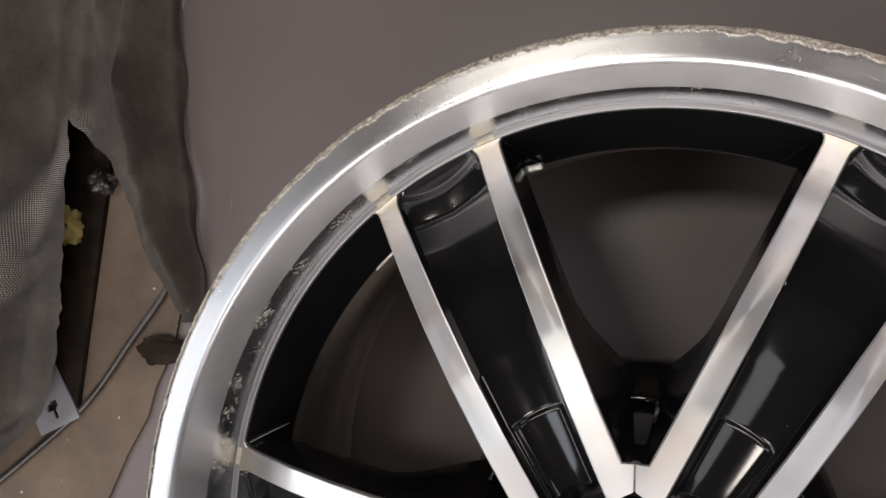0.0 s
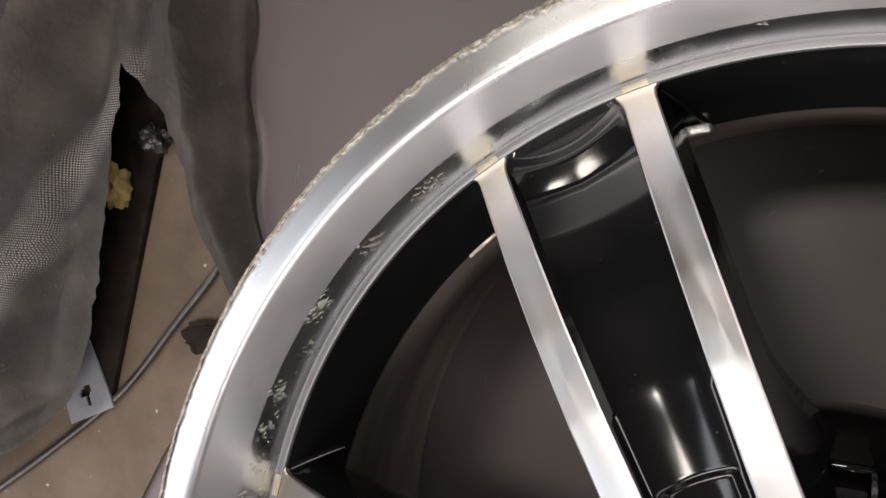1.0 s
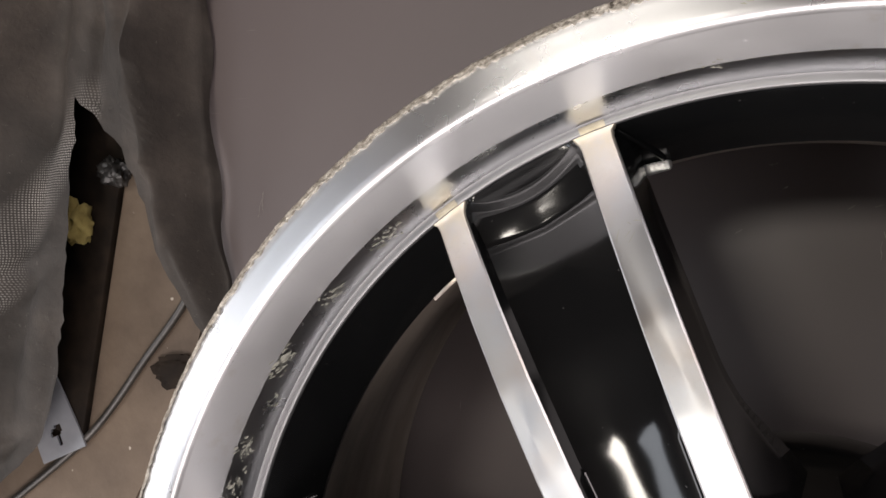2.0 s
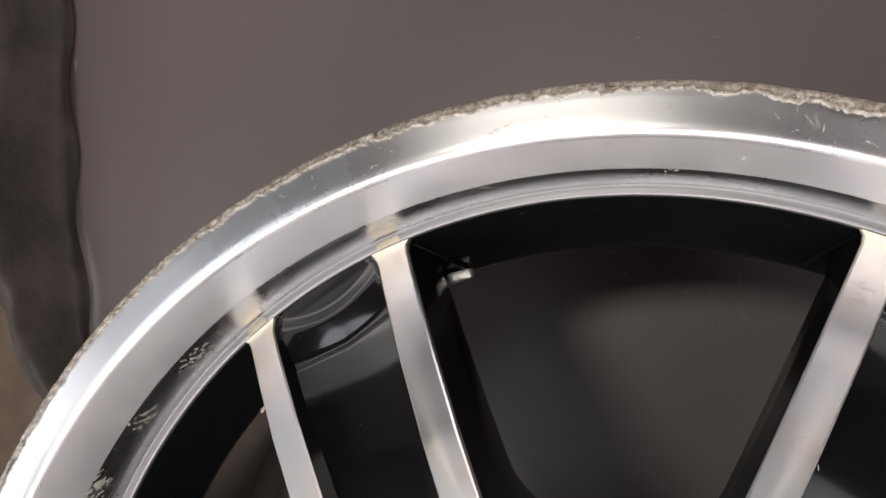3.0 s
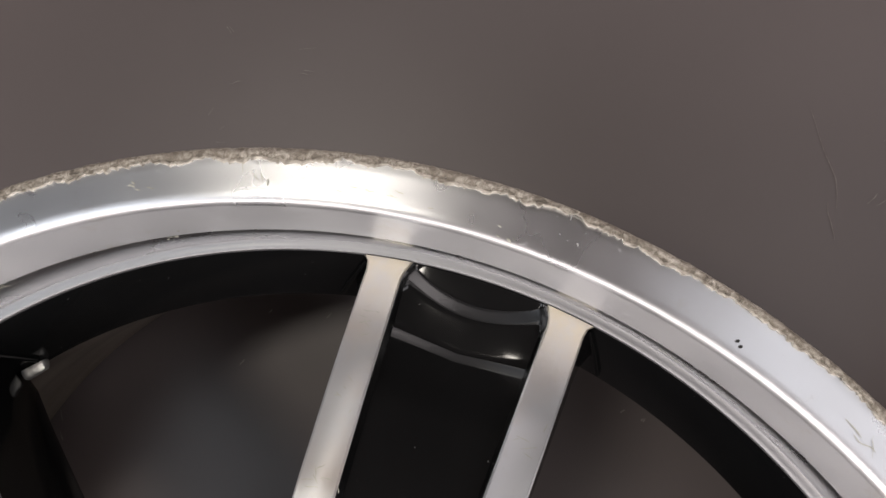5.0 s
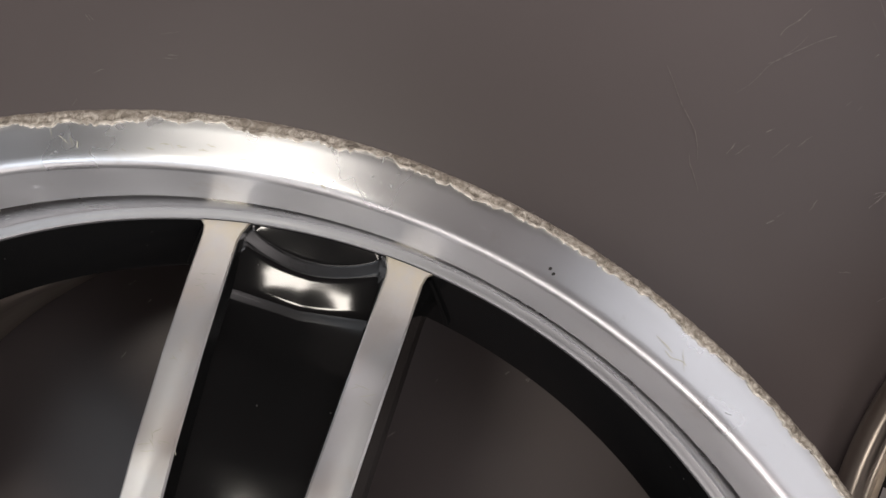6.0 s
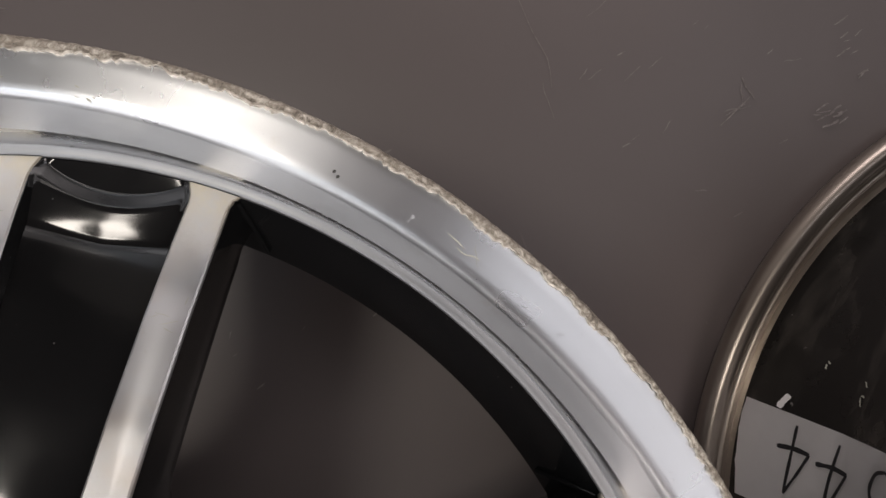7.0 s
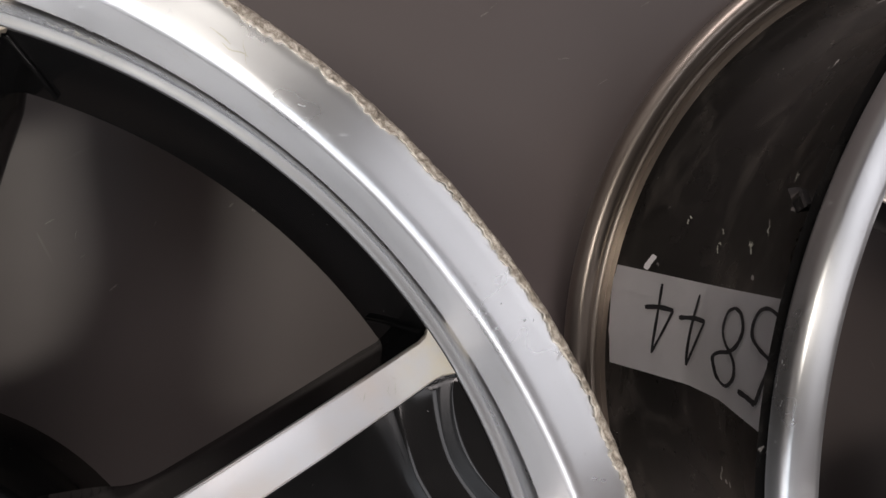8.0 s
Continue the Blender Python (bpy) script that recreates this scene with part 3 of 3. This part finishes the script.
def steel_bracket():
    """A tapered galvanised strip with a keyhole slot and a notched edge."""
    bm = bmesh.new()
    n, rows = 26, []
    hole = lambda x, y: min(math.hypot(x - 0.002, y - 0.019) - 0.0042, math.hypot(x + 0.003, y - 0.0175) - 0.0030, max(abs(x - 0.0005) - 0.0016, abs(y - 0.013) - 0.005))
    w = lambda y: 0.0215 - 0.11 * max(0, y - 0.012)
    res = 46
    for j in range(res):
        y = 0.085 * j / (res - 1)
        rows.append([bm.verts.new((-w(y) + 2 * w(y) * i / (n - 1), y, 0.0)) for i in range(n)])
    for a, b in zip(rows, rows[1:]):
        for i in range(n - 1):
            q = [a[i], a[i + 1], b[i + 1], b[i]]
            c = sum((v.co for v in q), Vector()) / 4
            if hole(c.x, c.y) > 0 and math.hypot(c.x + 0.0125, c.y - 0.036) > 0.0045:
                bm.faces.new(q)
    bmesh.ops.delete(bm, geom=[v for v in bm.verts if not v.link_faces], context="VERTS")
    bmesh.ops.solidify(bm, geom=list(bm.faces), thickness=0.0016)
    ob = mesh_object("steel_bracket", bm, STEEL)
    ob.matrix_world = pose(-0.4860, 0.0085, 0.0095, 3, 0, 24)
    return tagged(ob, "grey galvanised steel bracket with a keyhole slot", "bracket")


steel_bracket()


def lump(name, at, size, material, rough, label, category, seed):
    bm = bmesh.new()
    bmesh.ops.create_icosphere(bm, subdivisions=4, radius=1.0)
    for v in bm.verts:
        n = noise.noise(v.co * 1.6 + Vector((seed, 0, 0))) * 0.5 + noise.noise(v.co * 5 + Vector((0, seed, 0))) * rough
        v.co *= 1 + n * 0.8
        v.co = Vector((v.co.x * size[0], v.co.y * size[1], max(v.co.z, -0.6) * size[2]))
    low = min(v.co.z for v in bm.verts)
    for v in bm.verts:
        v.co.z -= low
    ob = mesh_object(name, bm, material, sharp=60)
    ob.location = at
    return tagged(ob, label, category)


lump("foam_lump", (-0.470, 0.176, 0.0092), (0.009, 0.015, 0.012), FOAM, 0.35, "torn lump of dirty yellow foam under the fabric", "foam", 2)
lump("black_rag", (-0.440, 0.212, 0.0092), (0.012, 0.010, 0.008), DARK, 0.3, "crumpled shiny black plastic scrap under the fabric", "scrap", 5)
# A low, dark, uneven patch on the board.
lump("dark_bit", (-0.386, 0.075, 0.003), (0.026, 0.011, 0.0022), SHADE_BROWN, 0.25, "small flat dark patch lying on the board", "rag", 9)


def torn_fabric():
    """A draped black sheet with a V-shaped tear and a turned-down edge."""
    bm = bmesh.new()
    ys = [0.80 - 0.006 * i for i in range(158)]
    tear = 0.258
    x_left = lambda y: float(np.interp(y, [-0.145, -0.06, -0.025, -0.009, 0.024, 0.071, 0.11, 0.186, tear], [-0.74, -0.60, -0.540, -0.514, -0.474, -0.460, -0.456, -0.452, -0.449]))
    x_hole = lambda y: float(np.interp(y, [0.096, 0.106, 0.140, 0.169, 0.191, 0.227, 0.245, tear], [-0.366, -0.368, -0.375, -0.382, -0.390, -0.410, -0.433, -0.449]))
    x_right = lambda y: float(np.interp(y, [0.096, 0.139, 0.175, 0.267, 0.359, 0.8], [-0.352, -0.347, -0.357, -0.368, -0.373, -0.38]))

    def height(x, y):
        p = Vector((x, y, 0))
        ridge = lambda ax, ay, bx, by, wd, up: up * math.exp(-((((bx - ax) * (ay - y) - (ax - x) * (by - ay)) / math.hypot(bx - ax, by - ay)) / wd) ** 2)
        h = 0.046 + 0.016 * noise.noise(p * 6 + Vector((0, 0, 3))) + 0.006 * noise.noise(p * 19) + 0.0022 * noise.noise(p * 55)
        h += ridge(-0.62, 0.06, -0.50, 0.30, 0.017, 0.040) + ridge(-0.60, -0.03, -0.54, 0.05, 0.014, 0.022) * ease((0.09 - y) / 0.05)
        h -= ridge(-0.62, 0.30, -0.60, 0.12, 0.030, 0.030) + ridge(-0.50, 0.10, -0.47, 0.30, 0.016, 0.016)
        h += ridge(-0.372, 0.10, -0.384, 0.30, 0.0035, 0.007) - ridge(-0.364, 0.10, -0.377, 0.30, 0.0030, 0.006) + ridge(-0.40, 0.20, -0.372, 0.33, 0.005, 0.006) - ridge(-0.43, 0.26, -0.405, 0.40, 0.006, 0.008)
        h += ridge(-0.36, 0.10, -0.39, 0.26, 0.012, 0.010) - ridge(-0.345, 0.12, -0.352, 0.3, 0.010, 0.010)
        h += ridge(-0.60, -0.05, -0.50, -0.01, 0.007, 0.014) * ease((0.03 - y) / 0.04) - ridge(-0.58, -0.02, -0.49, 0.03, 0.006, 0.012) * ease((0.06 - y) / 0.05)
        h += ridge(-0.66, 0.05, -0.52, 0.13, 0.006, 0.007) - ridge(-0.66, 0.035, -0.52, 0.115, 0.006, 0.007)
        return max(0.008, h)

    left, right = [], []
    for y in ys:
        e = x_left(y) if y < tear else -0.449
        jag = 0.0040 * noise.noise(Vector((0, y * 160, 0))) + 0.003 * noise.noise(Vector((3, y * 50, 0))) if y < tear else 0.0
        row = []
        for i in range(90):
            f = i / 89
            x = -1.15 + (e + jag + 1.15) * (1 - (1 - f) ** 1.6)
            h = height(x, y)
            drop = ease((y + 0.145) / 0.10)
            d_edge = (e - x)
            if y < tear:
                k = math.exp(-d_edge / 0.025) * ease((tear - y) / 0.05)
                h = h * (1 - k) + 0.042 * k
            row.append((x, y, 0.005 + (h - 0.005) * drop))
        left.append(row)
        if y > 0.096:
            a, b = (x_hole(y), x_right(y)) if y < tear else (-0.449, x_right(y))
            jag2 = 0.0042 * noise.noise(Vector((7, y * 130, 0))) if y < tear else 0.0
            row = []
            for i in range(34):
                x = a + jag2 + (b - a - jag2) * i / 33
                h = height(x, y)
                k = math.exp(-(x - a) / 0.02) * ease((tear - y) / 0.05)
                h = h * (1 - k) + 0.042 * k
                low = ease((0.165 - y) / 0.07)
                h = h * (1 - low * 0.75)
                fall = ease((x - (b - 0.016)) / 0.016)
                row.append((x, y, max(0.004, h * (1 - 0.72 * fall))))
            for k in (0.7, 0.4, 0.1):
                row.append((b + 0.003 * math.sin(y * 70) * (1 - k), y, max(0.0034, row[33][2] * k)))
            right.append(row)
    grid(bm, left)
    grid(bm, right)
    bmesh.ops.remove_doubles(bm, verts=bm.verts, dist=0.0004)
    ob = mesh_object("torn_fabric", bm, CLOTH, sharp=80)
    return tagged(ob, "torn black non-woven fabric sheet draped over the floor board", "fabric")


torn_fabric()


# ---- scratches and chips ----
def sliver(bm, to, at, ang, length, width, bend=0.3, seg=7, seed=0.0):
    """A thin uneven mark; to() turns flat coordinates and a lift into a place."""
    prev = None
    for i in range(seg + 1):
        f = i / seg
        wob = bend * length * (noise.noise(Vector((seed, f * 2.3, 0))))
        x = at[0] + math.cos(ang) * length * (f - 0.5) - math.sin(ang) * wob
        y = at[1] + math.sin(ang) * length * (f - 0.5) + math.cos(ang) * wob
        w = width * (0.25 + 0.75 * math.sin(math.pi * (0.08 + 0.84 * f))) * (1 + 0.6 * noise.noise(Vector((seed, f * 9, 4))))
        pair = [bm.verts.new(to(x - math.sin(ang) * w * k, y + math.cos(ang) * w * k)) for k in (0.5, -0.5)]
        if prev:
            bm.faces.new((prev[0], prev[1], pair[1], pair[0]))
        prev = pair


def floor_marks():
    rnd = random.Random(4)
    floor = bpy.data.objects["floor"]
    for cx, cy, ang, ln, wd, count, spread in ((0.373, 0.126, 0.25, 0.022, 0.0008, 3, 0.004), (0.379, 0.135, 1.5, 0.014, 0.0008, 2, 0.002), (0.420, 0.104, -0.1, 0.007, 0.0012, 14, 0.004), (0.441, 0.134, 0.1, 0.008, 0.0010, 6, 0.008), (0.346, 0.218, 0.45, 0.040, 0.0006, 3, 0.006), (0.326, 0.170, 0.2, 0.010, 0.0006, 5, 0.012), (0.313, 0.134, 0.2, 0.006, 0.0009, 2, 0.003), (0.41, 0.155, 0.15, 0.005, 0.0006, 6, 0.022),
                                               (0.2900, 0.200, 1.75, 0.050, 0.0004, 1, 0.002), (0.285, 0.172, 1.7, 0.024, 0.0004, 1, 0.002), (0.35, 0.105, 0.1, 0.010, 0.0005, 6, 0.030), (0.047, 0.324, 0.0, 0.008, 0.0005, 3, 0.004), (-0.010, 0.303, 0.1, 0.006, 0.0005, 4, 0.007), (0.006, 0.352, 1.8, 0.004, 0.0006, 2, 0.001),
                                               (-0.213, 0.346, 1.9, 0.020, 0.0004, 2, 0.003), (-0.326, 0.188, 1.65, 0.013, 0.0007, 3, 0.002), (0.045, 0.166, 1.3, 0.010, 0.0006, 3, 0.010), (0.0, 0.17, 0.4, 0.004, 0.0009, 5, 0.02), (0.163, 0.095, 0.5, 0.003, 0.0012, 3, 0.006), (0.09, 0.13, 0.4, 0.005, 0.0008, 5, 0.02), (0.44, 0.19, 0.3, 0.006, 0.0004, 4, 0.05)):
        bm = bmesh.new()
        for i in range(count):
            at = (cx + rnd.gauss(0, spread), cy + rnd.gauss(0, spread * (2 if count == 16 else 1)))
            flat = lambda x, y, i=i: (x, y, 0.0004 + 0.0001 * i)
            sliver(bm, flat, at, ang + rnd.gauss(0, 0.25), ln * rnd.uniform(0.5, 1.2), wd * rnd.uniform(0.4, 1.0), 0.07, seed=rnd.random() * 50)
        part("scratch", bm, FSCRATCH, floor)


floor_marks()


def wheel_marks():
    """Pale chips on the lip wall and the bars."""
    rnd = random.Random(11)

    def wall_at(a, f):
        h = HR + 0.003 + 0.034 * f
        r = float(np.interp(h - HR, [0.0045, 0.009, 0.014, 0.0185, 0.0212, 0.025, 0.030, 0.035, 0.0392], [0.2233, 0.2235, 0.2238, 0.2242, 0.2248, 0.2257, 0.2271, 0.2286, 0.2300])) - 0.0003
        return (r * math.cos(radians(a)), r * math.sin(radians(a)), h)

    for a0, f0, count, size in ((131.5, 0.30, 16, 0.006), (140.0, 0.34, 14, 0.006), (148.3, 0.42, 22, 0.006), (153.5, 0.25, 7, 0.004), (158.5, 0.36, 14, 0.006), (163.0, 0.3, 10, 0.005), (166.8, 0.3, 8, 0.004), (170, 0.45, 6, 0.004), (98, 0.55, 4, 0.005), (83, 0.5, 4, 0.004), (41.5, 0.15, 10, 0.009), (20, 0.3, 5, 0.004)):
        bm = bmesh.new()
        for i in range(int(count * 2.2)):
            ca, cf = a0 + rnd.gauss(0, size * 140), f0 + rnd.gauss(0, 0.09)
            ang = rnd.gauss(0.7, 0.5)
            flat = lambda x, y, ca=ca, cf=cf: wall_at(ca + x / 0.224 * 57.3, min(1, max(0, cf + y / 0.034)))
            sliver(bm, flat, (0, 0), ang, size * rnd.uniform(0.12, 0.55), 0.0006 * rnd.uniform(0.3, 2.0), 0.3, seed=rnd.random() * 90)
        part("scuff_mark", bm, CHIP, wheel)

    def on_bar(k, side, u0, count, ln):
        bm = bmesh.new()
        m = pose(0, 0, 0, 0, 0, TURN + 60 * k)
        for i in range(count):
            u = u0 + rnd.gauss(0, 0.003)
            mid = (w_in(u) + w_out(u)) / 2 + rnd.gauss(0, 0.0022)
            flat = lambda x, y, u=u, mid=mid: m @ Vector((u + x, side * (mid + y), spoke_top(math.hypot(u + x, mid + y)) + 0.00025))
            sliver(bm, flat, (0, 0), rnd.gauss(1.35, 0.5), ln * rnd.uniform(0.2, 0.7), 0.00018 * rnd.uniform(0.6, 1.4), 0.08, seed=rnd.random() * 90)
        part("scuff_mark", bm, CHIP, wheel)

    for k, side, u0, count, ln in ((0, -1, 0.176, 5, 0.008), (5, -1, 0.176, 5, 0.008), (5, 1, 0.196, 6, 0.006), (5, 1, 0.150, 8, 0.006), (5, 1, 0.175, 5, 0.004), (4, 1, 0.196, 4, 0.005), (0, 1, 0.205, 3, 0.004), (5, 1, 0.125, 6, 0.005)):
        on_bar(k, side, u0, count, ln)

    def on_face(a0, r0, count, ln, ang0):
        bm = bmesh.new()
        for i in range(count):
            a, r = a0 + rnd.gauss(0, 0.9), r0 + rnd.gauss(0, 0.0016)
            flat = lambda x, y, a=a, r=r: ((r + y) * math.cos(radians(a) + x / r), (r + y) * math.sin(radians(a) + x / r), HR + 0.04345 - 0.00012 * max(0, (r + y - 0.2345) / 0.001))
            sliver(bm, flat, (0, 0), ang0 + rnd.gauss(0, 0.4), ln * rnd.uniform(0.4, 1), 0.0003 * rnd.uniform(0.5, 1.4), 0.12, seed=rnd.random() * 90)
        part("scuff_mark", bm, CHIP, wheel)

    for a0, r0, count, ln, ang0 in ((75.0, 0.2400, 2, 0.004, 1.2), (73.6, 0.2400, 2, 0.005, 1.2), (82, 0.237, 5, 0.003, 0.3), (68, 0.236, 6, 0.003, 0.4), (95, 0.236, 4, 0.003, 0.3), (64, 0.238, 4, 0.003, 0.2), (30, 0.238, 3, 0.008, 0.2), (57, 0.235, 5, 0.002, 0.3)):
        on_face(a0, r0, count, ln, ang0)


wheel_marks()


def lip_pits():
    """Two dark casting pits in the lip's face."""
    for a, r in ((40.35, 0.2366), (40.0, 0.2358)):
        bm = bmesh.new()
        ring = [(0.00055 * math.cos(2 * math.pi * i / 9) * (1 + 0.3 * math.sin(3 * i)), 0.00045 * math.sin(2 * math.pi * i / 9)) for i in range(9)]
        c = Vector((r * math.cos(radians(a)), r * math.sin(radians(a)), HR + 0.0434))
        bm.faces.new([bm.verts.new(c + Vector((x, y, 0))) for x, y in ring])
        part("pit", bm, DARK, wheel, "small dark casting pit")


lip_pits()


def barrel_chips():
    """Pale chips and smears in the second wheel's black barrel paint."""
    rnd = random.Random(21)
    for a0, h0, count, ln, wd in ((135.7, 0.1013, 5, 0.008, 0.0016), (127.5, 0.1191, 2, 0.007, 0.0008), (133.1, 0.0449, 2, 0.003, 0.0010), (133.8, 0.1151, 2, 0.006, 0.0009), (135.4, 0.0717, 3, 0.006, 0.0010)):
        bm = bmesh.new()
        for i in range(count):
            a, h = a0 + rnd.gauss(0, 0.5), h0 + rnd.gauss(0, 0.0015)

            def wrap(x, y, a=a, h=h):
                r, b = barrel_radius(h + x) + 0.0004, radians(a) + y / 0.195
                return (r * math.cos(b), r * math.sin(b), h + x)

            sliver(bm, wrap, (0, 0), rnd.gauss(0.9, 0.5), ln * rnd.uniform(0.3, 0.9), wd * rnd.uniform(0.4, 1.1), 0.3, seed=rnd.random() * 70)
        part("paint_chip", bm, CHIP, wheel_two)


barrel_chips()
